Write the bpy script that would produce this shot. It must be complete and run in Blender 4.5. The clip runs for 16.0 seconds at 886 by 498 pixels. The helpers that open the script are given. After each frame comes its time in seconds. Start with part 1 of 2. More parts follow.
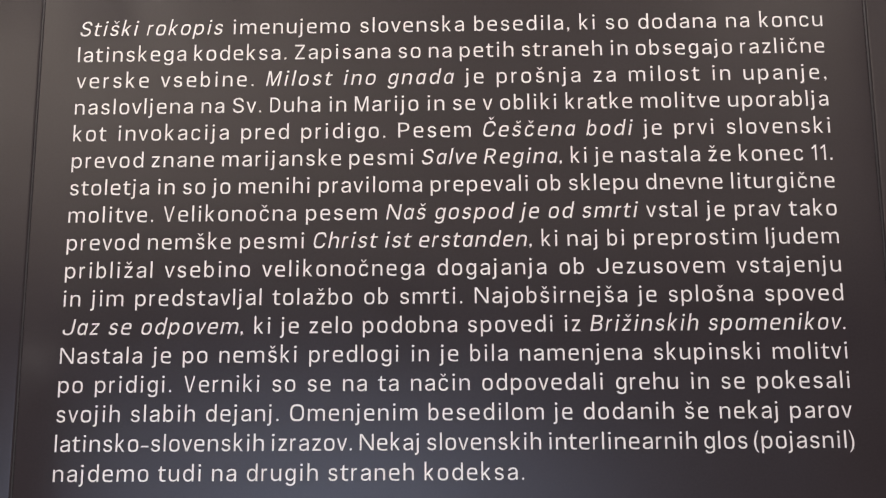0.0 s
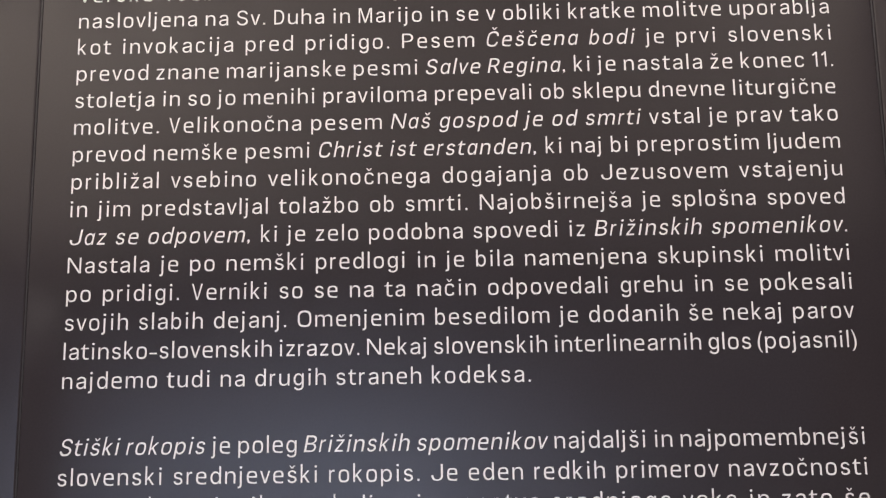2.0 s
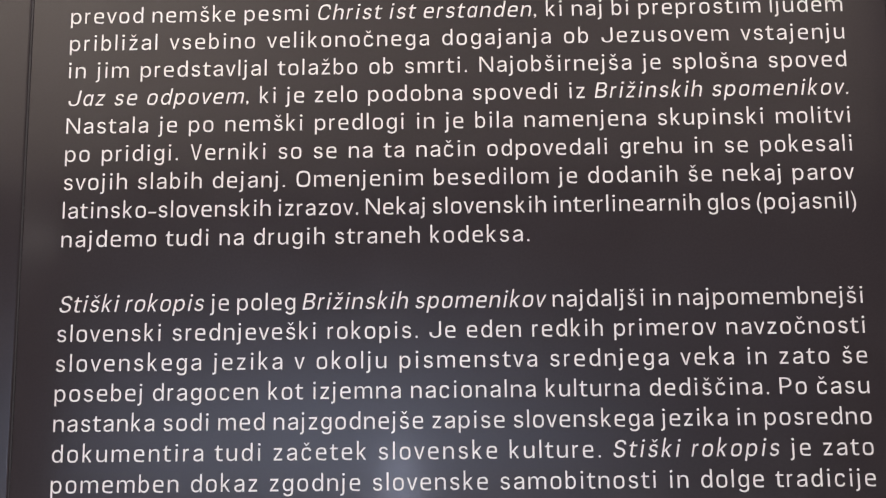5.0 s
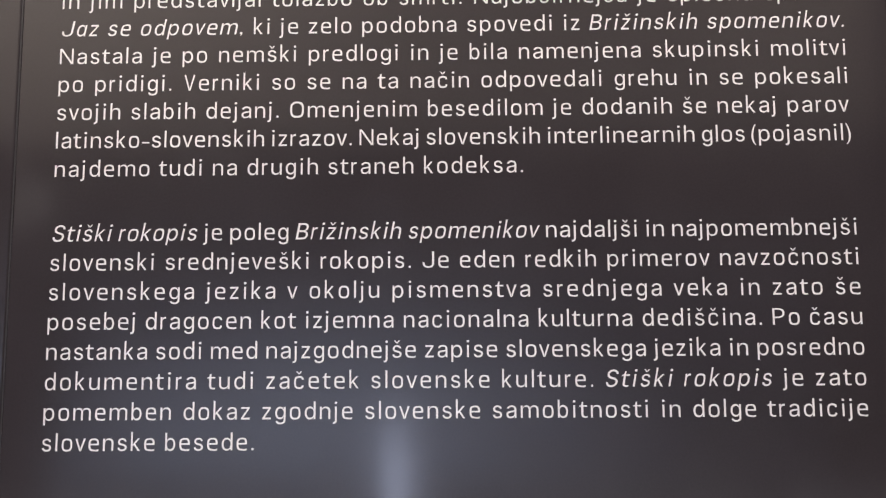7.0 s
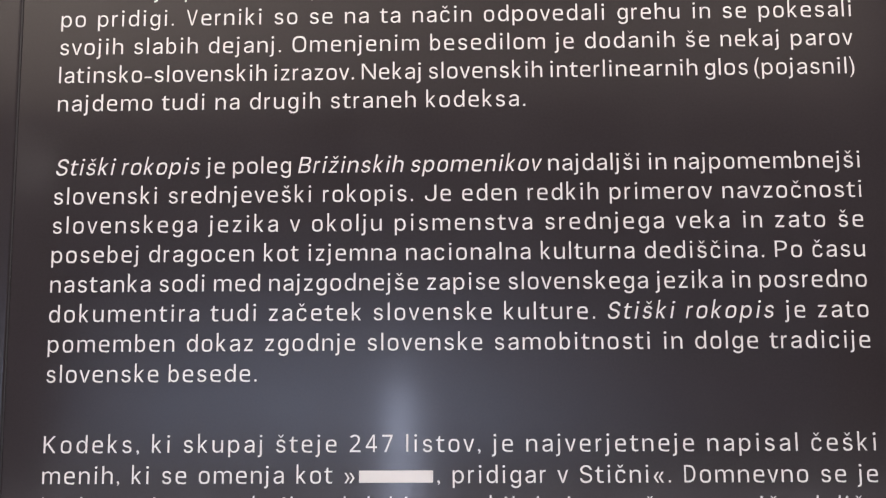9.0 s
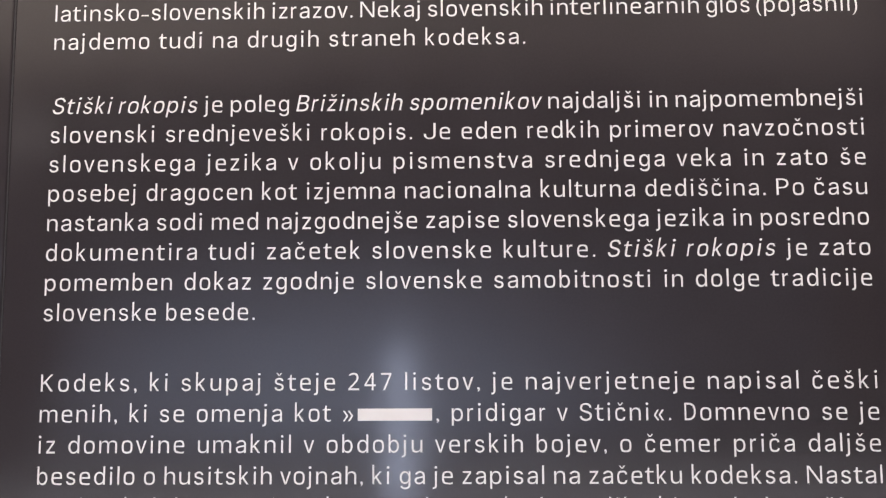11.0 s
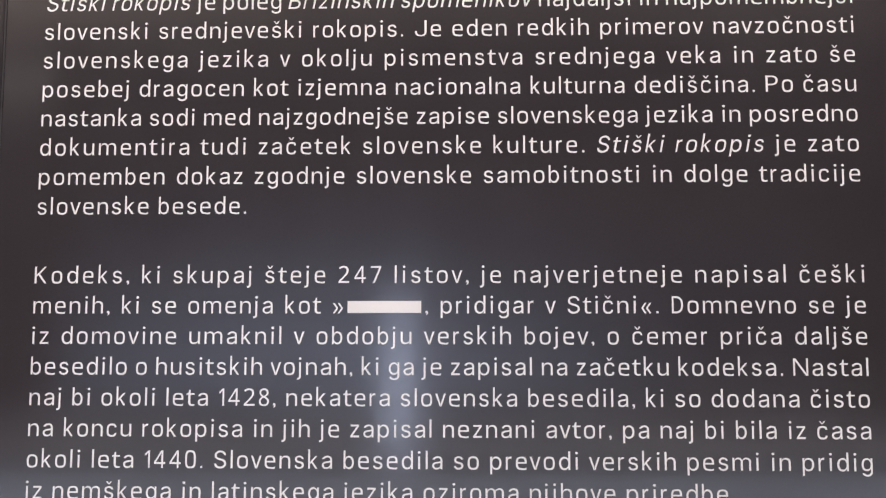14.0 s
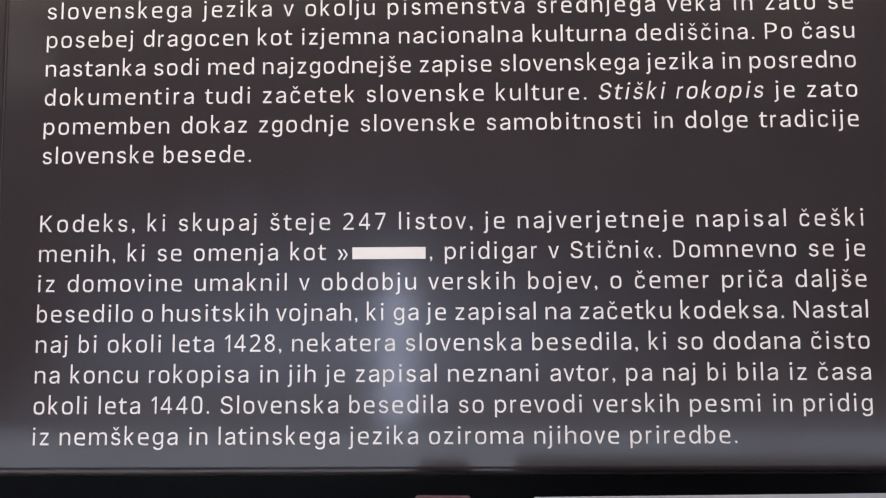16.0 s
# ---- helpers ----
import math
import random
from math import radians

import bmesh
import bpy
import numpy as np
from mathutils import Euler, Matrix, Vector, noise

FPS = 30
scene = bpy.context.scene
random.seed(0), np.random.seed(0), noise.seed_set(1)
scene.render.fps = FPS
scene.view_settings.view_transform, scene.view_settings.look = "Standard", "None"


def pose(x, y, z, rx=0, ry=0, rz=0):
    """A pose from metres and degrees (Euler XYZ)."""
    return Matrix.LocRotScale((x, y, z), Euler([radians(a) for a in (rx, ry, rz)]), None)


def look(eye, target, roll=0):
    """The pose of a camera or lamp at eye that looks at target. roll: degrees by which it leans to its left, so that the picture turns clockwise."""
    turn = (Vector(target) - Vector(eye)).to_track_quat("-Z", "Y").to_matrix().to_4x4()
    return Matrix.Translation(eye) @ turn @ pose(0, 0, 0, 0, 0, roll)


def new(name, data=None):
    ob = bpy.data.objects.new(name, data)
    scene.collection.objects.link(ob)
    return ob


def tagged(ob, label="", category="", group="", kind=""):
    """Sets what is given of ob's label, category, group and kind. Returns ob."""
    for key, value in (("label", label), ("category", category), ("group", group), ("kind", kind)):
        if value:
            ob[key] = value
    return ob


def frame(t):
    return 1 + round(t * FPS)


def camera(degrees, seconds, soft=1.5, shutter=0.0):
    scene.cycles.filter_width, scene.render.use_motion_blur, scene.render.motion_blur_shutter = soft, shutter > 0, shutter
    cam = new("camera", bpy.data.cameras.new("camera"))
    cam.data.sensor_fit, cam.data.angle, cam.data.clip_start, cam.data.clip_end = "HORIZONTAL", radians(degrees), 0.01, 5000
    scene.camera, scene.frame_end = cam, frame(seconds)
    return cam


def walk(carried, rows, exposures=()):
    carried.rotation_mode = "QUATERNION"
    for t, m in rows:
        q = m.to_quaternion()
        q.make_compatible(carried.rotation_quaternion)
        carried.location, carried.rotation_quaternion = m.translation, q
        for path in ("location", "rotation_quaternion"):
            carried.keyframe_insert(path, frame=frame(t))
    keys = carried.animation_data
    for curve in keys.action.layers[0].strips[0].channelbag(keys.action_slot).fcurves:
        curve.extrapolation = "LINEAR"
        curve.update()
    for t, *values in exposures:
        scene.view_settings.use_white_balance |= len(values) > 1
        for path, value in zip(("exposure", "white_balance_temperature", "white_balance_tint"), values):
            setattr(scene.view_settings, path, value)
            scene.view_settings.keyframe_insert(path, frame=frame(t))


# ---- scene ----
cam = camera(51.39, 16.0, soft=1.2)
PATH = [
    (0, (0.20531, -0.47056, 1.40484), (0.16819, 1.50319, 1.72571), -0.365),
    (0.5, (0.20505, -0.47049, 1.39475), (0.16460, 1.50335, 1.71465), -0.518),
    (1, (0.20436, -0.46986, 1.38444), (0.17067, 1.50343, 1.70845), -0.803),
    (1.5, (0.20162, -0.46787, 1.37201), (0.16922, 1.50653, 1.68935), -0.800),
    (2, (0.19874, -0.46681, 1.36040), (0.17524, 1.50934, 1.66745), -0.908),
    (2.5, (0.19695, -0.46235, 1.34963), (0.17351, 1.51516, 1.64777), -0.932),
    (3, (0.19717, -0.46076, 1.34062), (0.16835, 1.51804, 1.62968), -0.909),
    (3.5, (0.19542, -0.45566, 1.33125), (0.16797, 1.52419, 1.61310), -0.936),
    (4, (0.19493, -0.45605, 1.32026), (0.16668, 1.52463, 1.59608), -0.849),
    (4.5, (0.20038, -0.45569, 1.30969), (0.17145, 1.52614, 1.57714), -0.770),
    (5, (0.19973, -0.45778, 1.30082), (0.16969, 1.52466, 1.56354), -0.629),
    (7.5, (0.20373, -0.45271, 1.26631), (0.16774, 1.53242, 1.50707), -0.292),
    (8, (0.20323, -0.45335, 1.26250), (0.16091, 1.53253, 1.49585), -0.293),
    (8.5, (0.20352, -0.45249, 1.25077), (0.16463, 1.53402, 1.47938), -0.320),
    (9, (0.20471, -0.45051, 1.24214), (0.15969, 1.53626, 1.46727), -0.337),
    (9.5, (0.20377, -0.44907, 1.23372), (0.15657, 1.53768, 1.45866), -0.347),
    (12, (0.21000, -0.44288, 1.20050), (0.16210, 1.54676, 1.39810), -0.156),
    (12.5, (0.21248, -0.44266, 1.18935), (0.16609, 1.54711, 1.38605), 0.062),
    (13, (0.21164, -0.44406, 1.18240), (0.16162, 1.54630, 1.37202), 0.148),
    (13.5, (0.21134, -0.44465, 1.17617), (0.15609, 1.54579, 1.36342), 0.118),
    (14, (0.21325, -0.44303, 1.16896), (0.15188, 1.54687, 1.36002), 0.030),
    (14.5, (0.21053, -0.44359, 1.16447), (0.16001, 1.54711, 1.35042), -0.175),
    (15, (0.21482, -0.44441, 1.15726), (0.16337, 1.54629, 1.34298), -0.271),
    (15.5, (0.21269, -0.44627, 1.15096), (0.16621, 1.54468, 1.33525), -0.286),
    (16, (0.20742, -0.44435, 1.14301), (0.16342, 1.54616, 1.33254), -0.324),
]
walk(cam, [(t, look(eye, target, roll)) for t, eye, target, roll in PATH],
     exposures=((0, -0.20), (5, -0.05), (8, 0.02), (12.5, 0.2), (16, 0.2)))

# ---- world and light ----
world = bpy.data.worlds.new("world")
scene.world = world
world.use_nodes = True
world.node_tree.nodes["Background"].inputs[0].default_value = (0.45, 0.5, 0.6, 1)
world.node_tree.nodes["Background"].inputs[1].default_value = 0.3

SPOT_POWER = 88.0
WARM = (1.0, 0.90, 0.845)


def lamp(name, kind, m, power, colour, **more):
    data = bpy.data.lights.new(name, kind)
    data.energy, data.color = power, colour
    if kind == "SPOT":
        data.spot_size, data.spot_blend, data.shadow_soft_size = radians(more["cone"]), 0.8, 0.03
    ob = new(name, data)
    ob.matrix_world = m
    return ob


# ---- materials ----
def material(name, colour, rough=0.5, metal=0.0, grain=0.0, scale=200.0, stain=0.0, bump=0.0, spec=0.5, emit=None):
    """A surface with fine grain, broad stains and a little relief."""
    mat = bpy.data.materials.new(name)
    mat.use_nodes = True
    nt = mat.node_tree
    sh = nt.nodes["Principled BSDF"]
    sh.inputs["Base Color"].default_value = (*colour, 1)
    sh.inputs["Roughness"].default_value = rough
    sh.inputs["Metallic"].default_value = metal
    sh.inputs["Specular IOR Level"].default_value = spec
    if emit:
        sh.inputs["Emission Color"].default_value = (*emit[0], 1)
        sh.inputs["Emission Strength"].default_value = emit[1]
    if not (grain or stain or bump):
        return mat
    tc = nt.nodes.new("ShaderNodeTexCoord")
    fine = nt.nodes.new("ShaderNodeTexNoise")
    fine.inputs["Scale"].default_value = scale
    fine.inputs["Detail"].default_value = 6
    broad = nt.nodes.new("ShaderNodeTexNoise")
    broad.inputs["Scale"].default_value = scale / 40
    broad.inputs["Detail"].default_value = 3
    for n in (fine, broad):
        nt.links.new(tc.outputs["Object"], n.inputs["Vector"])
    shade = nt.nodes.new("ShaderNodeMath")
    shade.operation = "MULTIPLY_ADD"
    nt.links.new(fine.outputs["Fac"], shade.inputs[0])
    shade.inputs[1].default_value = grain
    shade.inputs[2].default_value = 1 - grain / 2
    shade2 = nt.nodes.new("ShaderNodeMath")
    shade2.operation = "MULTIPLY_ADD"
    nt.links.new(broad.outputs["Fac"], shade2.inputs[0])
    shade2.inputs[1].default_value = stain
    shade2.inputs[2].default_value = 1 - stain / 2
    both = nt.nodes.new("ShaderNodeMath")
    both.operation = "MULTIPLY"
    nt.links.new(shade.outputs[0], both.inputs[0])
    nt.links.new(shade2.outputs[0], both.inputs[1])
    mix = nt.nodes.new("ShaderNodeMix")
    mix.data_type, mix.blend_type = "RGBA", "MULTIPLY"
    mix.inputs[0].default_value = 1
    mix.inputs[6].default_value = (*colour, 1)
    nt.links.new(both.outputs[0], mix.inputs[7])
    nt.links.new(mix.outputs[2], sh.inputs["Base Color"])
    rough_node = nt.nodes.new("ShaderNodeMath")
    rough_node.operation = "MULTIPLY_ADD"
    nt.links.new(broad.outputs["Fac"], rough_node.inputs[0])
    rough_node.inputs[1].default_value = 0.12
    rough_node.inputs[2].default_value = rough - 0.06
    nt.links.new(rough_node.outputs[0], sh.inputs["Roughness"])
    if bump:
        b = nt.nodes.new("ShaderNodeBump")
        b.inputs["Strength"].default_value = bump
        b.inputs["Distance"].default_value = 0.0005
        nt.links.new(fine.outputs["Fac"], b.inputs["Height"])
        nt.links.new(b.outputs[0], sh.inputs["Normal"])
    return mat


BOARD = material("satin dark brown-grey print", (0.0315, 0.0257, 0.0278), 0.165, grain=0.3, scale=900, stain=0.12, bump=0.02, spec=0.8)
# faint vertical smear of the gloss, along the sheet's rolling direction
nt = BOARD.node_tree
tangent = nt.nodes.new("ShaderNodeTangent")
tangent.direction_type, tangent.uv_map = "UV_MAP", "sheet"
nt.nodes["Principled BSDF"].inputs["Anisotropic"].default_value = 0.45
nt.links.new(tangent.outputs[0], nt.nodes["Principled BSDF"].inputs["Tangent"])
JOINT = material("dark joint strip", (0.020, 0.0175, 0.0185), 0.5, grain=0.2, scale=500, stain=0.1)
BACKING = material("black edge", (0.012, 0.012, 0.013), 0.6, grain=0.2, scale=300)
INK = material("warm white lettering", (0.74, 0.712, 0.695), 0.55, grain=0.05, scale=700)
WALL = material("grey plaster", (0.52, 0.485, 0.455), 0.85, grain=0.12, scale=120, stain=0.15, bump=0.2)
DARK_WALL = material("charcoal plaster", (0.06, 0.058, 0.06), 0.85, grain=0.15, scale=120, stain=0.15, bump=0.2)
CEIL = material("off-white ceiling paint", (0.62, 0.60, 0.56), 0.9, grain=0.06, scale=90, stain=0.06)
FLOOR = material("grey stone floor", (0.16, 0.15, 0.15), 0.4, grain=0.25, scale=60, stain=0.3, bump=0.1)
BLACK_METAL = material("black powder coat", (0.02, 0.02, 0.021), 0.45, grain=0.2, scale=400, bump=0.05)
GLASS_LIT = material("lit lens", (0.9, 0.85, 0.75), 0.4, emit=((1.0, 0.85, 0.68), 3.0))
FRAME = material("dark window frame", (0.05, 0.05, 0.055), 0.5, grain=0.15, scale=200)
GLOW_PANE = material("bluish pane with painted glow", (0.3, 0.35, 0.45), 0.3, emit=((0.60, 0.72, 1.0), 1.0))
# the pane's glow is painted: strongest low in the middle, fading outwards
nt = GLOW_PANE.node_tree
pane_place, pane_map, pane_reach, pane_glow = (nt.nodes.new("ShaderNode" + kind) for kind in ("TexCoord", "Mapping", "VectorMath", "MapRange"))
pane_map.vector_type = "TEXTURE"
pane_map.inputs["Location"].default_value, pane_map.inputs["Scale"].default_value = (-0.5, 0, 0.75), (2.2, 1, 1.05)
pane_reach.operation = "LENGTH"
for socket, value in zip(("From Min", "From Max", "To Min", "To Max"), (0.0, 1.0, 2.1, 0.10)):
    pane_glow.inputs[socket].default_value = value
pane_glow.interpolation_type = "SMOOTHSTEP"
nt.links.new(pane_place.outputs["Object"], pane_map.inputs["Vector"])
nt.links.new(pane_map.outputs[0], pane_reach.inputs[0])
nt.links.new(pane_reach.outputs["Value"], pane_glow.inputs["Value"])
nt.links.new(pane_glow.outputs[0], nt.nodes["Principled BSDF"].inputs["Emission Strength"])
STREAK_LIT = material("bluish streak glow", (0.5, 0.55, 0.65), 0.3, emit=((0.66, 0.74, 1.0), 8.0))
FOOT_GLOW = material("added bluish glow", (0.5, 0.55, 0.65), 0.4, emit=((0.75, 0.82, 1.0), 1.5))
DASH_GLOW = material("faint glow of a reflected dash", (0.5, 0.5, 0.5), 0.4, emit=((1.0, 0.93, 0.88), 1.5))
PALE_PAPER = material("pale blue coated paper", (0.24, 0.26, 0.31), 0.5, grain=0.08, scale=300, stain=0.1)
PINK_PAPER = material("dusky pink paper", (0.07, 0.035, 0.048), 0.5, grain=0.08, scale=300, stain=0.1)
CLOTH = material("pale bluish cloth", (0.76, 0.83, 0.95), 0.85, grain=0.15, scale=500, stain=0.15, bump=0.2)
SIGN_FACE = material("beige film with painted glow", (0.5, 0.46, 0.4), 0.5, emit=((1.0, 0.87, 0.74), 1.15))
# the film's light is painted as glow, dimmer along its length and towards its lower edge
nt = SIGN_FACE.node_tree
film_place, film_axes, film_glow = (nt.nodes.new("ShaderNode" + kind) for kind in ("TexCoord", "SeparateXYZ", "MapRange"))
for socket, value in zip(("From Min", "From Max", "To Min", "To Max"), (-0.3, 1.2, 1.2, 0.10)):
    film_glow.inputs[socket].default_value = value
film_glow.interpolation_type = "SMOOTHSTEP"
nt.links.new(film_place.outputs["Object"], film_axes.inputs[0])
nt.links.new(film_axes.outputs["X"], film_glow.inputs["Value"])
film_fall, film_both = nt.nodes.new("ShaderNodeMapRange"), nt.nodes.new("ShaderNodeMath")
for socket, value in zip(("From Min", "From Max", "To Min", "To Max"), (-0.17, 0.2, 0.15, 1.0)):
    film_fall.inputs[socket].default_value = value
film_both.operation = "MULTIPLY"
nt.links.new(film_axes.outputs["Z"], film_fall.inputs["Value"])
nt.links.new(film_glow.outputs[0], film_both.inputs[0])
nt.links.new(film_fall.outputs[0], film_both.inputs[1])
nt.links.new(film_both.outputs[0], nt.nodes["Principled BSDF"].inputs["Emission Strength"])


# ---- builders ----
def box(bm, x0, x1, y0, y1, z0, z1, bevel=0.0, segments=3):
    res = bmesh.ops.create_cube(bm, size=1)
    vs = res["verts"]
    for v in vs:
        v.co = Vector((x0 + (v.co.x + 0.5) * (x1 - x0), y0 + (v.co.y + 0.5) * (y1 - y0), z0 + (v.co.z + 0.5) * (z1 - z0)))
    if bevel:
        edges = list({e for v in vs for e in v.link_edges})
        bmesh.ops.bevel(bm, geom=edges, offset=bevel, segments=segments, affect="EDGES", profile=0.5)
    return bm


def mesh_of(name, bm, mat, smooth=False):
    me = bpy.data.meshes.new(name)
    bmesh.ops.recalc_face_normals(bm, faces=bm.faces)
    bm.to_mesh(me)
    bm.free()
    me.materials.append(mat)
    if smooth:
        for p in me.polygons:
            p.use_smooth = True
    return me


def part(name, bm, mat, parent=None, label="", smooth=False):
    ob = new(name, mesh_of(name, bm, mat, smooth))
    ob.parent = parent
    return tagged(ob, label)


def solid(name, dims, mat, bevel=0.0, parent=None, label="", category="", kind=""):
    ob = part(name, box(bmesh.new(), *dims, bevel=bevel), mat, parent, label)
    return tagged(ob, label, category, "", kind)


# ---- the room ----
X0, X1, Y0, Y1, HIGH = -2.4, 2.8, -4.0, 0.16, 3.0
solid("floor", (X0 - 0.2, X1 + 0.2, Y0 - 0.2, Y1 + 0.2, -0.2, 0.0), FLOOR, label="grey polished stone floor of the exhibition room", category="floor", kind="structure")
solid("ceiling", (X0 - 0.2, X1 + 0.2, Y0 - 0.2, Y1 + 0.2, HIGH, HIGH + 0.2), CEIL, label="off-white painted ceiling of the exhibition room", category="ceiling", kind="structure")
solid("wall_north", (X0 - 0.2, X1 + 0.2, Y1, Y1 + 0.2, 0.0, HIGH), DARK_WALL, label="charcoal painted wall behind the text boards", category="wall", kind="structure")
solid("wall_west", (X0 - 0.2, X0, Y0, Y1, 0.0, HIGH), WALL, label="grey plastered side wall of the room", category="wall", kind="structure")
solid("wall_east", (X1, X1 + 0.2, Y0, Y1, 0.0, HIGH), WALL, label="grey plastered side wall of the room", category="wall", kind="structure")

# south wall with one low opening for the added window
WX0, WX1, WZ0, WZ1 = -2.10, 2.10, 0.10, 1.85
bm = bmesh.new()
box(bm, X0 - 0.2, WX0, Y0 - 0.2, Y0, 0.0, HIGH)
box(bm, WX1, X1 + 0.2, Y0 - 0.2, Y0, 0.0, HIGH)
box(bm, WX0, WX1, Y0 - 0.2, Y0, WZ1, HIGH)
box(bm, WX0, WX1, Y0 - 0.2, Y0, 0.0, WZ0)
tagged(part("wall_south", bm, WALL), "grey plastered wall with an opening for the added window", "wall", kind="structure")
# unseen window, added to give the boards' gloss its bluish light
win = new("gloss_window_1")
win.location = (0, Y0 - 0.1, 0)
tagged(win, "added low window whose painted bluish glow tints the boards' gloss", "window", kind="structure")
bm = bmesh.new()
for a in (WX0, WX1 - 0.04):
    box(bm, a, a + 0.04, -0.04, 0.04, WZ0, WZ1)
for a in (WZ0, WZ1 - 0.04):
    box(bm, WX0 + 0.04, WX1 - 0.04, -0.04, 0.04, a, a + 0.04)
part("window_frame", bm, FRAME, win)
part("pane", box(bmesh.new(), WX0 + 0.04, WX1 - 0.04, -0.012, 0.0, WZ0 + 0.04, WZ1 - 0.04), GLOW_PANE, win)

# ---- text boards ----
COLUMN, LEADING, TOP_LINE, EM = 0.400, 0.0147, 1.600, 0.0117
GAP = (0.0035, 0.0045)
LEFT, RIGHT, BOTTOM, TOP = -0.0208, 0.4230, 1.0770, 1.98


EDGE, LIP, LIP_TURN = 0.0014, 0.005, 50.0


def rolled_sheet(wide, high):
    """A sheet whose upright edges are rounded and whose foot rolls back in a wide lip."""
    def at_edge(x):
        d = max(0.0, EDGE - min(x, wide - x)) / EDGE
        return EDGE * (1 - math.sqrt(1 - min(1, d) ** 2 * 0.98))

    radius = LIP / math.sin(radians(LIP_TURN))

    def at_foot(z):
        d = max(0.0, LIP - z)
        return radius - math.sqrt(radius ** 2 - d ** 2)

    near = [EDGE * (1 - math.cos(radians(a))) for a in range(0, 91, 10)]
    xs = near + [wide * k / 8 for k in range(1, 8)] + [wide - x for x in reversed(near)]
    zs = [LIP * k / 14 for k in range(15)] + [LIP + (high - LIP) * k / 10 for k in range(1, 11)]
    bm = bmesh.new()
    front = [[bm.verts.new((x, at_edge(x) + at_foot(z), z)) for x in xs] for z in zs]
    for a, b in zip(front, front[1:]):
        for k in range(len(xs) - 1):
            bm.faces.new((a[k], a[k + 1], b[k + 1], b[k]))
    ring = front[0][:] + [r[-1] for r in front[1:]] + front[-1][-2::-1] + [r[0] for r in front[-2:0:-1]]
    back = [bm.verts.new((v.co.x, 0.013, v.co.z)) for v in ring]
    for k in range(len(ring)):
        j = (k + 1) % len(ring)
        bm.faces.new((ring[k], back[k], back[j], ring[j]))
    return bm


def board(x0, x1, label, turn=0.0):
    """An upright board with softly rounded edges, on a black backing sheet."""
    root = new("text_board")
    root.location = (x0, 0, BOTTOM)
    root.rotation_euler = (0, 0, radians(turn))
    tagged(root, label, "information board", "boards in a row")
    sheet = part("face_sheet", rolled_sheet(x1 - x0, TOP - BOTTOM), BOARD, root, smooth=True)
    layer = sheet.data.uv_layers.new(name="sheet")
    for loop in sheet.data.loops:
        co = sheet.data.vertices[loop.vertex_index].co
        layer.data[loop.index].uv = (co.z, co.x)
    part("backing_sheet", box(bmesh.new(), 0.003, x1 - x0 - 0.003, 0.0132, 0.03, 0.003, TOP - BOTTOM - 0.003), BACKING, root)
    for z in (0.15, TOP - BOTTOM - 0.19):
        part("wall_bracket", box(bmesh.new(), 0.06, x1 - x0 - 0.06, 0.0302, 0.1596 if not turn else 0.12, z, z + 0.04, bevel=0.002, segments=1), BLACK_METAL, root)
    return root


main = board(LEFT, RIGHT, "dark brown-grey satin information board with white lettering")
board(LEFT - 0.4475, LEFT - 0.0004, "plain dark brown-grey satin board beside the text board")
board(RIGHT + 0.0004, RIGHT + 0.45, "plain dark satin board turned slightly towards the text", -14.0)
for x in (LEFT - 0.0002, RIGHT + 0.0002):
    solid("trim", (x - 0.0011, x + 0.0011, 0.0007, 0.0166, BOTTOM + 0.003, TOP - 0.003), JOINT, label="recessed dark joint strip between two boards", category="trim", kind="structure")

# ---- lettering: the built-in font, drawn to the proportions of the print ----
WIDTH = dict(zip("abcdeghijklmnoprstuvz", (0.575, 0.582, 0.563, 0.610, 0.594, 0.592, 0.598, 0.320, 0.293, 0.546, 0.259, 0.897, 0.600, 0.603, 0.616, 0.389, 0.542, 0.407, 0.602, 0.498, 0.518)))
WIDTH.update(dict(zip("SZMDPRVNCJBOK", (0.654, 0.606, 0.771, 0.611, 0.660, 0.679, 0.637, 0.758, 0.685, 0.652, 0.659, 0.752, 0.669))))
WIDTH.update(dict(zip("0124678.,-()\u00bb\u00ab", (0.597, 0.379, 0.601, 0.625, 0.590, 0.589, 0.572, 0.280, 0.250, 0.419, 0.294, 0.294, 0.588, 0.575))))
MARKED = {"\u010d": "c", "\u0161": "s", "\u017e": "z", "\u010c": "C"}
BAR = "\u25ac"
WIDTH[BAR] = 3.2
SIDE, STEM, XH = 0.080, 0.081, 0.513
SLANT, ITALIC = 0.19, -0.016


def advance(ch, italic):
    return WIDTH[MARKED.get(ch, ch)] + (ITALIC if italic else 0.0)


def drawn(ch, thin):
    """Points and faces of one character of the built-in font, one unit high."""
    cu = bpy.data.curves.new("glyph", "FONT")
    cu.body, cu.size, cu.resolution_u, cu.offset, cu.fill_mode, cu.extrude = ch, 1.0, 5, thin, "FRONT", 0.0
    ob = new("glyph", cu)
    dg = bpy.context.evaluated_depsgraph_get()
    dg.update()
    me = bpy.data.meshes.new_from_object(ob.evaluated_get(dg))
    pts = [(v.co.x, v.co.y) for v in me.vertices]
    faces = [tuple(p.vertices) for p in me.polygons]
    bpy.data.objects.remove(ob)
    bpy.data.curves.remove(cu)
    bpy.data.meshes.remove(me)
    return pts, faces


def ink_area(glyph):
    """The whole area of a glyph's faces."""
    pts, faces = glyph
    area = 0.0
    for f in faces:
        ring = [pts[i] for i in f]
        area += abs(sum(p[0] * q[1] - q[0] * p[1] for p, q in zip(ring, ring[1:] + ring[:1]))) / 2
    return area


RAW = {}


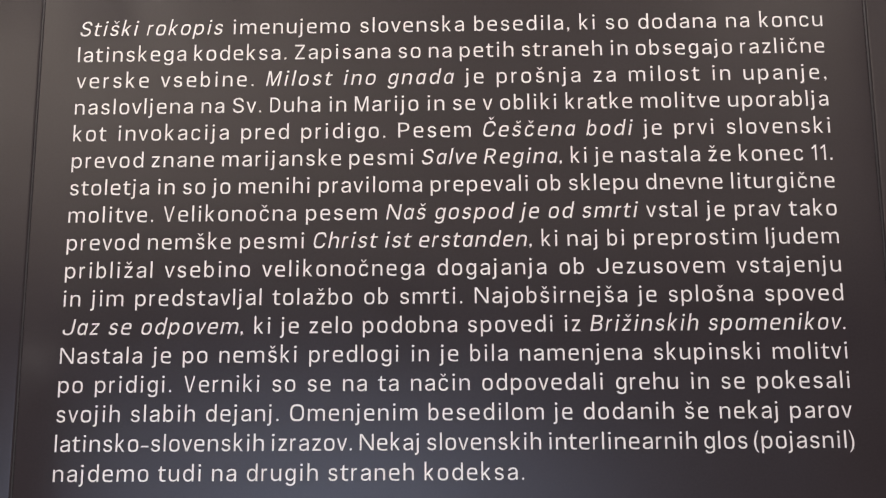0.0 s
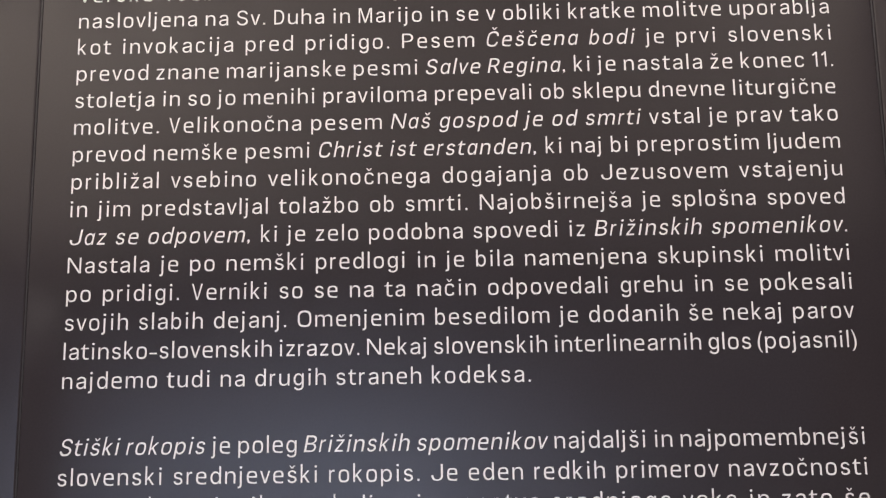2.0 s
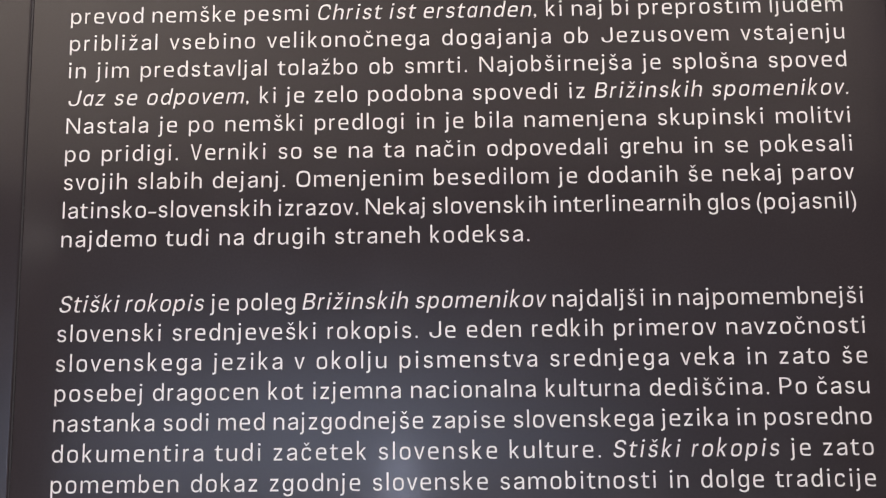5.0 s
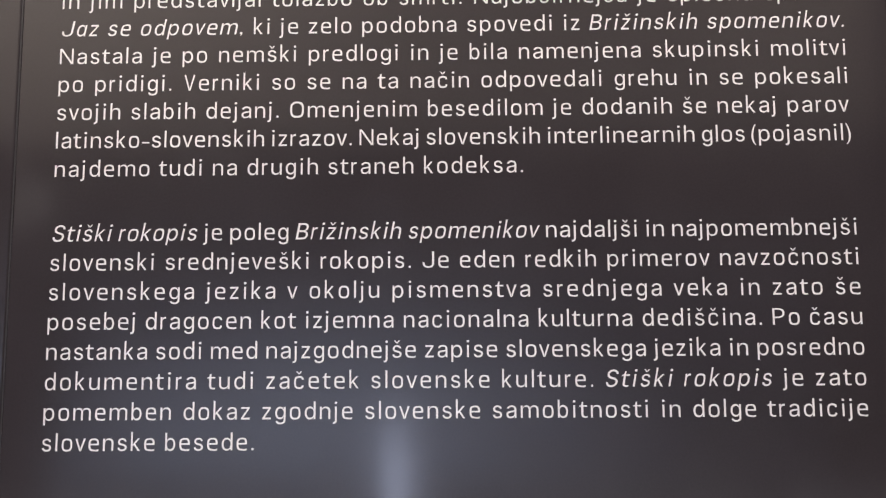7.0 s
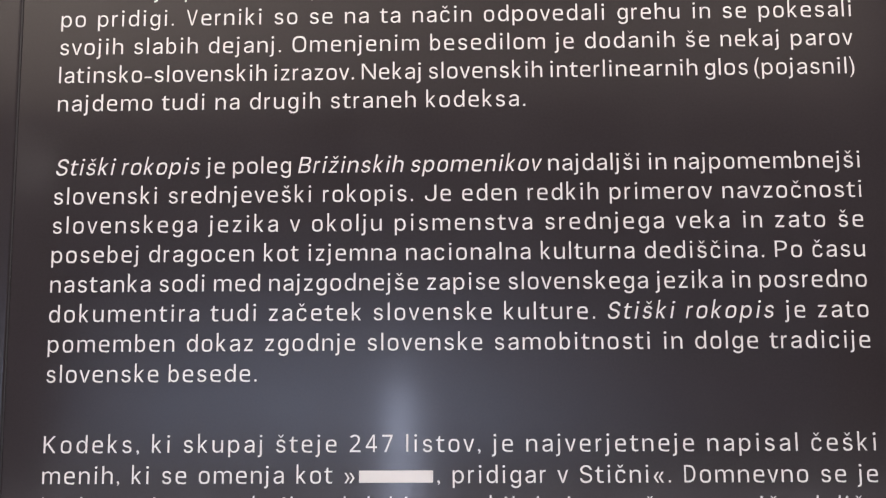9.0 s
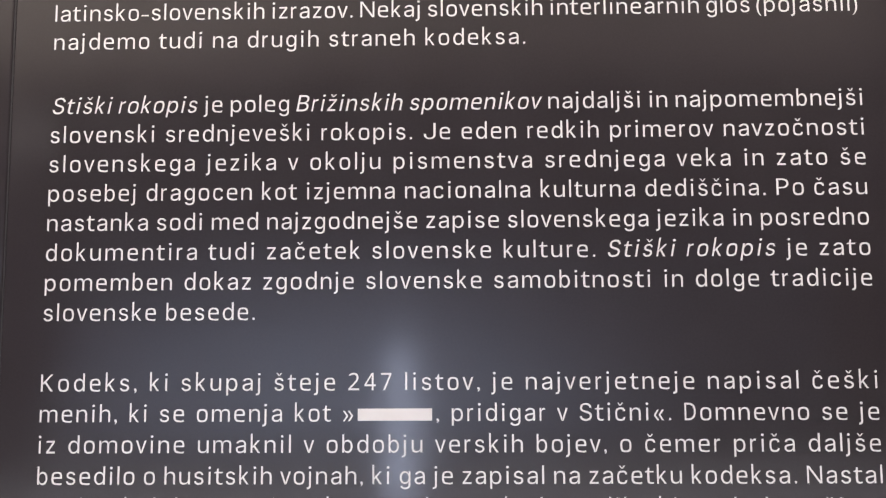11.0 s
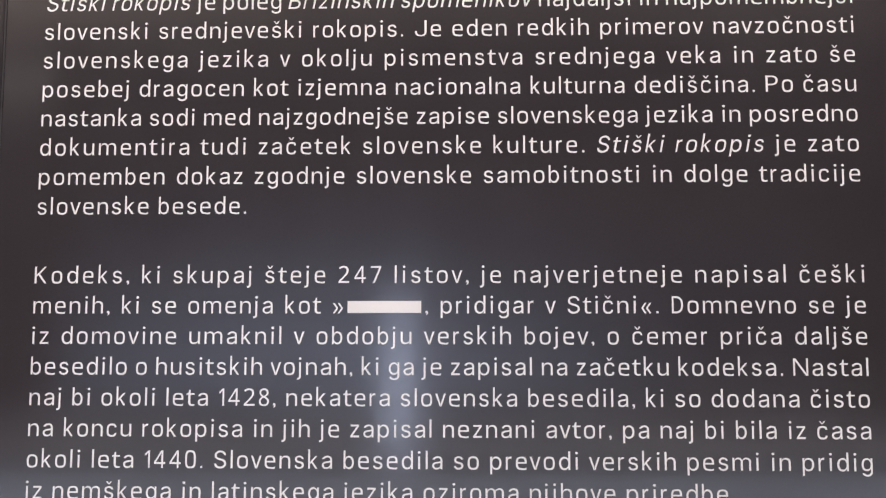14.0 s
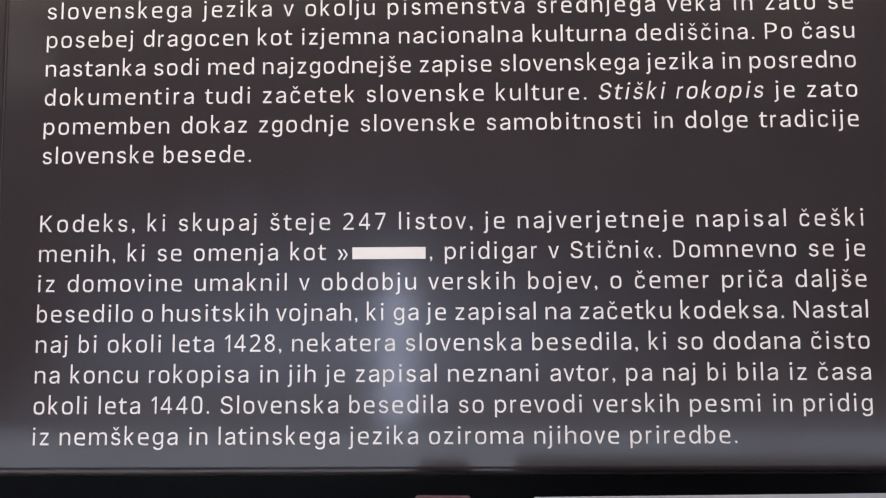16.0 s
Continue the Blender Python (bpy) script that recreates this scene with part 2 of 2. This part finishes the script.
def raw_glyph(ch, thin=0.0):
    """A character thinned by an offset. Near offsets are drawn too, and the nearest whose filling is sound
    is taken: the area of sound fillings falls evenly with the offset."""
    key = (ch, round(thin, 4))
    if key not in RAW:
        tries = [(thin + step, drawn(ch, thin + step)) for step in (0, 0.0009, -0.0009, 0.0017, -0.0017, 0.0026, -0.0026, 0.0035, -0.0035)]
        areas = [(t, ink_area(g)) for t, g in tries]
        slope = float(np.median([(q - p) / (b - a) for i, (a, p) in enumerate(areas) for b, q in areas[i + 1:]]))
        level = float(np.median([p - slope * (t - thin) for t, p in areas]))
        sound = [g for (t, g), (_, p) in zip(tries, areas) if abs(p - level - slope * (t - thin)) < 0.004 * level]
        RAW[key] = sound[0] if sound else tries[0][1]
    return RAW[key]


def span(pts):
    xs = [p[0] for p in pts]
    return min(xs), max(xs)


def fitted(glyph, x0, x1):
    a, b = span(glyph[0])
    k = (x1 - x0) / (b - a)
    return [(x0 + (x - a) * k, y) for x, y in glyph[0]], glyph[1]


def joined(*glyphs):
    pts, faces = [], []
    for p, f in glyphs:
        n = len(pts)
        pts += p
        faces += [tuple(i + n for i in q) for q in f]
    return pts, faces


def rise(ch):
    """Heights of the built-in font against heights of the print, as knots."""
    if ch == "l":
        return (0, 0), (0.682, 0.735)
    if ch in "bdhk":
        return (-0.2, -0.2), (0, 0), (0.542, XH), (0.728, 0.735)
    if ch in "ij":
        return (-0.204, -0.195), (0, 0), (0.542, XH), (0.633, 0.615), (0.749, 0.72)
    if ch == "t":
        return (-0.01, -0.01), (0, 0), (0.542, XH), (0.674, 0.655)
    if ch == "k":
        return (-0.01, -0.01), (0, 0), (0.542, XH), (0.76, 0.735)
    if ch in "PRDKNM":
        return (-0.02, -0.02), (0, 0), (0.714, 0.70)
    if ch.isupper():
        return (-0.02, -0.02), (0, 0), (0.728, 0.70)
    if ch.isdigit():
        return (-0.02, -0.02), (0, 0), (0.714, 0.70)
    if ch in ".,-()\u00bb\u00ab":
        return (-0.23, -0.17), (0, 0), (0.449, 0.43), (0.70, 0.75)
    return (-0.207, -0.195), (0, 0), (0.542, XH), (0.62, 0.585), (0.757, 0.725)


def bend(y, knots):
    for (a, p), (b, q) in zip(knots, knots[1:]):
        if y <= b or (b, q) == knots[-1]:
            return p + (y - a) * (q - p) / (b - a)
    return y


def squarer(glyph, top):
    """Rounds pushed out towards a rounded box, as the print's bowls have them."""
    a, b = span(glyph[0])
    cx, hx, cy, hy = (a + b) / 2, (b - a) / 2, top / 2, top / 2
    out = []
    for x, y in glyph[0]:
        u, v = (x - cx) / hx, (y - cy) / hy
        r = math.hypot(u, v)
        if r > 1e-6:
            c, s = abs(u / r), abs(v / r)
            k = (c ** 2.6 + s ** 2.6) ** (-1 / 2.6)
            u, v = u * k, v * k
        out.append((cx + u * hx, cy + v * hy))
    return out, glyph[1]


# The built-in font's plainer sans letters carry dots and hooks; these are taken off again.
SANS = dict(zip("abcdeghijkmnoprstuvz", "\u1ea1\u1e05\u010d\u1e0d\u1eb9\u0121\u1e25\u1ecb\u0458\u1e33\u1e43\u1e47\u1ecd\u1e57\u1e5b\u1e63\u1e6d\u1ee5\u1e7f\u1e93"))
SANS.update(dict(zip("SZMDPRVNCJBOK", "\u1e62\u1e92\u1e42\u1e0c\u1e56\u1e5a\u1e7e\u1e46\u010c\u0134\u1e04\u1ecc\u1e32")))
SANS.update({c: chr(0x1D5A0 + ord(c) - 65) for c in "PRDKNM"})
SANS.update({c: chr(0x1D5BA + ord(c) - 97) for c in "ekt"})
SANS.update({d: chr(0x1D7E2 + int(d)) for d in "0124678"})


def pieces(glyph):
    """The separate islands of a glyph, each with its lowest and highest point."""
    pts, faces = glyph
    home = list(range(len(pts)))

    def root(i):
        while home[i] != i:
            i = home[i]
        return i

    for f in faces:
        for i in f[1:]:
            home[root(i)] = root(f[0])
    groups = {}
    for f in faces:
        groups.setdefault(root(f[0]), []).append(f)
    out = []
    for fs in groups.values():
        used = sorted({i for f in fs for i in f})
        at = {i: k for k, i in enumerate(used)}
        p = [pts[i] for i in used]
        out.append((min(y for _, y in p), max(y for _, y in p), (p, [tuple(at[i] for i in f) for f in fs])))
    return out


def letter(ch, italic, thin):
    """A plain letter of the built-in sans, with no dot or hook that does not belong to it."""
    if italic and ch == "a":
        return raw_glyph("\u0251", thin)
    if ch not in SANS:
        return raw_glyph(ch, thin)
    high = 0.78 if ch.isupper() else 0.60
    kept = [g for lo, hi, g in pieces(raw_glyph(SANS[ch], thin)) if hi > -0.05 and (lo < high or ch in "ij")]
    return joined(*kept)


def caron(thin):
    return joined(*[g for lo, hi, g in pieces(raw_glyph("\u010d", thin)) if lo > 0.6])


GLYPHS = {}


def glyph(ch, italic):
    """One character in ems, its ink between the side bearings."""
    key = (ch, italic)
    if key in GLYPHS:
        return GLYPHS[key]
    base = MARKED.get(ch, ch)
    w = advance(ch, italic)
    if ch == BAR:
        g = [(SIDE, 0.02), (w - SIDE, 0.02), (w - SIDE, XH), (SIDE, XH)], [(0, 1, 2, 3)]
    else:
        knots = rise(base)
        narrow = base in "iljt.,"
        side = 0.045 if base in "()-" else SIDE
        a, b = span(letter(base, italic, 0.0)[0])
        k = 0.95 if narrow else (w - 2 * side) / (b - a)
        thin = max(-0.02, min(0.0, (STEM / k - 0.088) / 2))
        if base in ".,":
            thin = -0.006
        g = letter(base, italic, thin)
        g = [(x, bend(y, knots)) for x, y in g[0]], g[1]
        if base in "oceCO0":
            g = squarer(g, 0.70 if base in "CO0" else XH)
        if base == "j":
            g = [(w * 0.55 - 0.03 + (x - 0.119) * k, y) for x, y in g[0]], g[1]
        elif base == "v":
            g = fitted(g, 0.03, w - 0.03)
        elif base == "t":
            g = fitted(g, 0.025, w - 0.04)
        elif narrow:
            a, b = span(g[0])
            g = [(w / 2 + (x - (a + b) / 2) * k, y) for x, y in g[0]], g[1]
        else:
            g = fitted(g, side, w - side)
        if ch in MARKED:
            tick = caron(-0.008)
            a, b = span(tick[0])
            lift = 0.19 if base == "C" else 0.0
            mark = [(w / 2 + (x - (a + b) / 2) * 0.85, bend(y, rise("s")) + lift) for x, y in tick[0]]
            g = joined(g, (mark, tick[1]))
    if italic:
        g = [(x + (y - XH / 2) * SLANT, y) for x, y in g[0]], g[1]
    GLYPHS[key] = g
    return g


def set_line(words, track, space=None):
    """Places of all characters of a line, justified to the column unless space is given."""
    styled = []
    for k, (word, italic) in enumerate(words):
        styled.append([(ch, italic) for ch in word])
    wide = [sum(advance(c, it) for c, it in w) + track * (len(w) - 1) for w in styled]
    first, last = glyph(*styled[0][0]), glyph(*styled[-1][-1])
    lead = span(first[0])[0]
    if styled[0][0][1]:
        lead = 0.02
    trail = advance(*styled[-1][-1]) - span(last[0])[1]
    if space is None:
        space = (COLUMN / EM + lead + trail - sum(wide)) / (len(wide) - 1)
    x, out = -lead, []
    for w in styled:
        for c, it in w:
            out.append((c, it, x))
            x += advance(c, it) + track
        x += space - track
    return out


def text_line(words, track, row, space=None):
    base = TOP_LINE - LEADING * row - GAP[0] * (row > 17) - GAP[1] * (row > 26)
    pts, faces = [], []
    for c, it, x in set_line(words, track, space):
        p, f = glyph(c, it)
        n = len(pts)
        pts += [((x + u) * EM - LEFT, -0.00025, v * EM + base - BOTTOM) for u, v in p]
        faces += [tuple(i + n for i in q) for q in f]
    me = bpy.data.meshes.new("text_line")
    me.from_pydata(pts, [], faces)
    me.materials.append(INK)
    ob = new("text_line", me)
    ob.parent = main
    return ob


def words_of(text):
    """Words of a line; those between underscores are italic."""
    out, italic = [], False
    for chunk in text.split(" "):
        if chunk.startswith("_"):
            italic, chunk = True, chunk[1:]
        ends = "_" in chunk
        if ends:
            a, b = chunk.split("_")
            out.append((a, True) if not b else (a + b, True))
            italic = False
        else:
            out.append((chunk, italic))
    return out


LINES = {
    0: ("_Stiški rokopis_ imenujemo slovenska besedila, ki so dodana na koncu", 0.022),
    1: ("latinskega kodeksa. Zapisana so na petih straneh in obsegajo različne", 0.019),
    2: ("verske vsebine. _Milost ino gnada_ je prošnja za milost in upanje,", 0.056),
    3: ("naslovljena na Sv. Duha in Marijo in se v obliki kratke molitve uporablja", 0.018),
    4: ("kot invokacija pred pridigo. Pesem _Češčena bodi_ je prvi slovenski", 0.036),
    5: ("prevod znane marijanske pesmi _Salve Regina_, ki je nastala že konec 11.", 0.022),
    6: ("stoletja in so jo menihi praviloma prepevali ob sklepu dnevne liturgične", 0.008),
    7: ("molitve. Velikonočna pesem _Naš gospod je od smrti_ vstal je prav tako", 0.020),
    8: ("prevod nemške pesmi _Christ ist erstanden_, ki naj bi preprostim ljudem", 0.016),
    9: ("približal vsebino velikonočnega dogajanja ob Jezusovem vstajenju", 0.028),
    10: ("in jim predstavljal tolažbo ob smrti. Najobširnejša je splošna spoved", 0.012),
    11: ("_Jaz se odpovem_, ki je zelo podobna spovedi iz _Brižinskih spomenikov_.", 0.014),
    12: ("Nastala je po nemški predlogi in je bila namenjena skupinski molitvi", 0.012),
    13: ("po pridigi. Verniki so se na ta način odpovedali grehu in se pokesali", 0.009),
    14: ("svojih slabih dejanj. Omenjenim besedilom je dodanih še nekaj parov", 0.012),
    15: ("latinsko-slovenskih izrazov. Nekaj slovenskih interlinearnih glos (pojasnil)", -0.009),
    16: ("najdemo tudi na drugih straneh kodeksa.", 0.016),
    18: ("_Stiški rokopis_ je poleg _Brižinskih spomenikov_ najdaljši in najpomembnejši", -0.006),
    19: ("slovenski srednjeveški rokopis. Je eden redkih primerov navzočnosti", 0.014),
    20: ("slovenskega jezika v okolju pismenstva srednjega veka in zato še", 0.040),
    21: ("posebej dragocen kot izjemna nacionalna kulturna dediščina. Po času", 0.012),
    22: ("nastanka sodi med najzgodnejše zapise slovenskega jezika in posredno", 0.001),
    23: ("dokumentira tudi začetek slovenske kulture. _Stiški rokopis_ je zato", 0.038),
    24: ("pomemben dokaz zgodnje slovenske samobitnosti in dolge tradicije", 0.018),
    25: ("slovenske besede.", 0.011),
    27: ("Kodeks, ki skupaj šteje 247 listov, je najverjetneje napisal češki", 0.055),
    28: ("menih, ki se omenja kot »▬, pridigar v Stični«. Domnevno se je", 0.021),
    29: ("iz domovine umaknil v obdobju verskih bojev, o čemer priča daljše", 0.031),
    30: ("besedilo o husitskih vojnah, ki ga je zapisal na začetku kodeksa. Nastal", 0.009),
    31: ("naj bi okoli leta 1428, nekatera slovenska besedila, ki so dodana čisto", 0.016),
    32: ("na koncu rokopisa in jih je zapisal neznani avtor, pa naj bi bila iz časa", 0.011),
    33: ("okoli leta 1440. Slovenska besedila so prevodi verskih pesmi in pridig", 0.014),
    34: ("iz nemškega in latinskega jezika oziroma njihove priredbe.", 0.012),
}
# the last line of each paragraph is not justified
LOOSE = {16: 0.302, 25: 0.281, 34: 0.295}
for row, (text, track) in LINES.items():
    text_line(words_of(text), track, row, LOOSE.get(row))

# ---- display case below the boards ----
case = new("display_case")
case.location = (0.2, -0.76, 0)
tagged(case, "black display case with a pale bluish cloth bed under the boards", "display case")
part("plinth", box(bmesh.new(), -0.75, 0.75, -0.70, 0.74, 0.0, 0.96, bevel=0.004), BLACK_METAL, case)
bm = bmesh.new()
for x in (-0.78, 0.75):
    box(bm, x, x + 0.03, -0.73, 0.76, 0.9605, 1.03, bevel=0.003)
for y in (-0.73, 0.73):
    box(bm, -0.75, 0.75, y, y + 0.03, 0.9605, 1.03, bevel=0.003)
part("rim", bm, BLACK_METAL, case)
bm = bmesh.new()
bmesh.ops.create_grid(bm, x_segments=90, y_segments=50, size=1)
for v in bm.verts:
    x, y = v.co.x * 0.745, v.co.y * 0.725
    fold = noise.noise((x * 5, y * 9, 1.3)) * 0.012 + noise.noise((x * 17, y * 21, 4.1)) * 0.005
    v.co = (x, y, 1.0 + fold)
part("cloth_bed", bm, CLOTH, case, "pale bluish rumpled cloth", smooth=True)


def leaflet_stack(x, y, z, hx, hy, high, mat, label, turn):
    root = new("leaflet_stack")
    root.location = (x, y, z)
    root.rotation_euler = (0, 0, radians(turn))
    tagged(root, label, "leaflets")
    n = 5
    step = high / n
    for i in range(n):
        dx, dy = random.uniform(-0.003, 0.003), random.uniform(-0.002, 0.002)
        part("leaflet", box(bmesh.new(), -hx + dx, hx + dx, -hy + dy, hy + dy, i * step, (i + 0.9) * step, bevel=step * 0.2, segments=1), mat, root)


leaflet_stack(0.345, -0.055, 1.0085, 0.11, 0.018, 0.068, PALE_PAPER, "stack of pale bluish leaflets in the display case", 3.0)
leaflet_stack(0.195, -0.052, 1.010, 0.014, 0.018, 0.0655, PINK_PAPER, "small stack of dusky pink leaflets in the display case", -3.0)

# slim glow added in the display case; the board mirrors it as a streak
tube = new("streak_tube")
tube.location = (0.135, -0.56, 1.004)
tagged(tube, "added slim glowing tube that puts a bluish streak in the board's gloss", "lamp")
bm = bmesh.new()
bmesh.ops.create_cone(bm, cap_ends=True, segments=24, radius1=0.03, radius2=0.022, depth=0.03, matrix=Matrix.Translation((0, 0, 0.015)))
part("foot", bm, BLACK_METAL, tube)
bm = bmesh.new()
bmesh.ops.create_cone(bm, cap_ends=True, segments=24, radius1=0.012, radius2=0.010, depth=0.175, matrix=Matrix.Translation((0, 0, 0.1185)))
part("glowing_rod", bm, STREAK_LIT, tube, "softly glowing bluish rod")


# glowing strip added to brighten the gloss along the foot of the boards
strip = new("foot_glow_strip")
strip.location = (0.22, -0.166, 0.997)
tagged(strip, "added low glow strip that brightens the gloss at the board's foot", "lamp")
part("housing", box(bmesh.new(), -0.40, 0.40, -0.014, 0.010, 0.0, 0.086, bevel=0.002), BLACK_METAL, strip)
part("diffuser", box(bmesh.new(), -0.39, 0.39, 0.0102, 0.016, 0.048, 0.083, bevel=0.002), FOOT_GLOW, strip, "added bluish glow")

# dark bar added across the room behind the viewer, mirrored as a dark band
rail = new("hanging_rail")
rail.location = (0.0, -0.54, 1.463)
tagged(rail, "added dark hanging bar that puts a dark band in the boards' gloss", "rail")
part("bar", box(bmesh.new(), -1.10, 1.30, -0.012, 0.012, 0.0, 0.055, bevel=0.004), BLACK_METAL, rail)
# added glow, no lamp: a bright dash in the left board's gloss
part("dash_glow", box(bmesh.new(), -0.46, -0.28, -0.004, 0.006, -0.016, -0.0005, bevel=0.001), DASH_GLOW, rail, "added faint glow that puts a bright dash in the gloss")
for x in (-1.0, 1.2):
    bm = bmesh.new()
    bmesh.ops.create_cone(bm, cap_ends=True, segments=10, radius1=0.004, radius2=0.004, depth=HIGH - 1.51, matrix=Matrix.Translation((x, 0, 0.055 + (HIGH - 1.51) / 2)))
    part("hanging_rod", bm, BLACK_METAL, rail)


# ---- lamps over the boards ----
def spot_rail(x0, x1, y, z):
    root = new("spot_rail")
    root.location = (0, y, z)
    tagged(root, "black ceiling-hung lamp rail with lit round spot heads", "lamp rail")
    part("rail", box(bmesh.new(), x0, x1, -0.015, 0.015, 0.16, 0.19, bevel=0.003), BLACK_METAL, root)
    for x in (x0 + 0.1, x1 - 0.1):
        bm = bmesh.new()
        bmesh.ops.create_cone(bm, cap_ends=True, segments=12, radius1=0.004, radius2=0.004, depth=HIGH - z - 0.19, matrix=Matrix.Translation((x, 0, 0.19 + (HIGH - z - 0.19) / 2)))
        part("hanging_rod", bm, BLACK_METAL, root)
    for x in HEADS:
        aim = (Vector((x * 0.4 + 0.15, 0, 0.9)) - Vector((x, y, z + 0.05))).to_track_quat("-Z", "Y").to_matrix().to_4x4()
        m = Matrix.Translation((x, 0, 0.05)) @ aim
        bm = bmesh.new()
        bmesh.ops.create_cone(bm, cap_ends=True, segments=32, radius1=0.036, radius2=0.030, depth=0.11, matrix=m)
        box(bm, x - 0.008, x + 0.008, -0.008, 0.008, 0.06, 0.161)
        head = part("spot_head", bm, BLACK_METAL, root)
        bm = bmesh.new()
        bmesh.ops.create_cone(bm, cap_ends=True, segments=24, radius1=0.028, radius2=0.028, depth=0.004, matrix=m @ Matrix.Translation((0, 0, -0.058)))
        part("lens", bm, GLASS_LIT, head, "glowing warm lens")
        lamp("spot_light", "SPOT", Matrix.Translation((0, y, z)) @ m @ Matrix.Translation((0, 0, -0.085)), SPOT_POWER, WARM, cone=125)


HEADS = (-0.55, 0.95)
spot_rail(-0.75, 1.3, -0.85, 2.70)

# ---- sign that hangs across from the boards, its face glowing in place of lamplight ----
sign = new("hanging_sign")
sign.location = (-0.60, -1.02, 1.76)
tagged(sign, "warm beige hanging sign with painted glow and large dark letter shapes", "sign")
part("sign_panel", box(bmesh.new(), -0.70, 1.60, -0.05, 0.0, -0.15, 0.62, bevel=0.004), SIGN_FACE, sign)


def letter_shape(x0, x1, round_foot):
    """A tall dark letter-like bar; some with a round foot."""
    bm = bmesh.new()
    if round_foot:
        r = (x1 - x0) / 2
        bmesh.ops.create_cone(bm, cap_ends=True, segments=32, radius1=r, radius2=r, depth=0.006, matrix=Matrix.Translation(((x0 + x1) / 2, 0.0035, 0.268 + r)) @ pose(0, 0, 0, 90))
        box(bm, x0, x1, 0.0005, 0.0065, 0.268 + r, 0.55)
    else:
        box(bm, x0, x1, 0.0005, 0.0065, 0.282, 0.55, bevel=0.002)
    part("letter_shape", bm, BACKING, sign, "dark raised letter shape")


for x0, x1, foot in ((0.065, 0.115, True), (0.15, 0.235, True), (0.33, 0.362, False), (0.41, 0.432, False)):
    letter_shape(x0, x1, foot)
for x in (-0.55, 1.45):
    bm = bmesh.new()
    bmesh.ops.create_cone(bm, cap_ends=True, segments=8, radius1=0.003, radius2=0.003, depth=HIGH - 1.76 - 0.62, matrix=Matrix.Translation((x, -0.025, 0.62 + (HIGH - 1.76 - 0.62) / 2)))
    part("hanging_cable", bm, BLACK_METAL, sign)
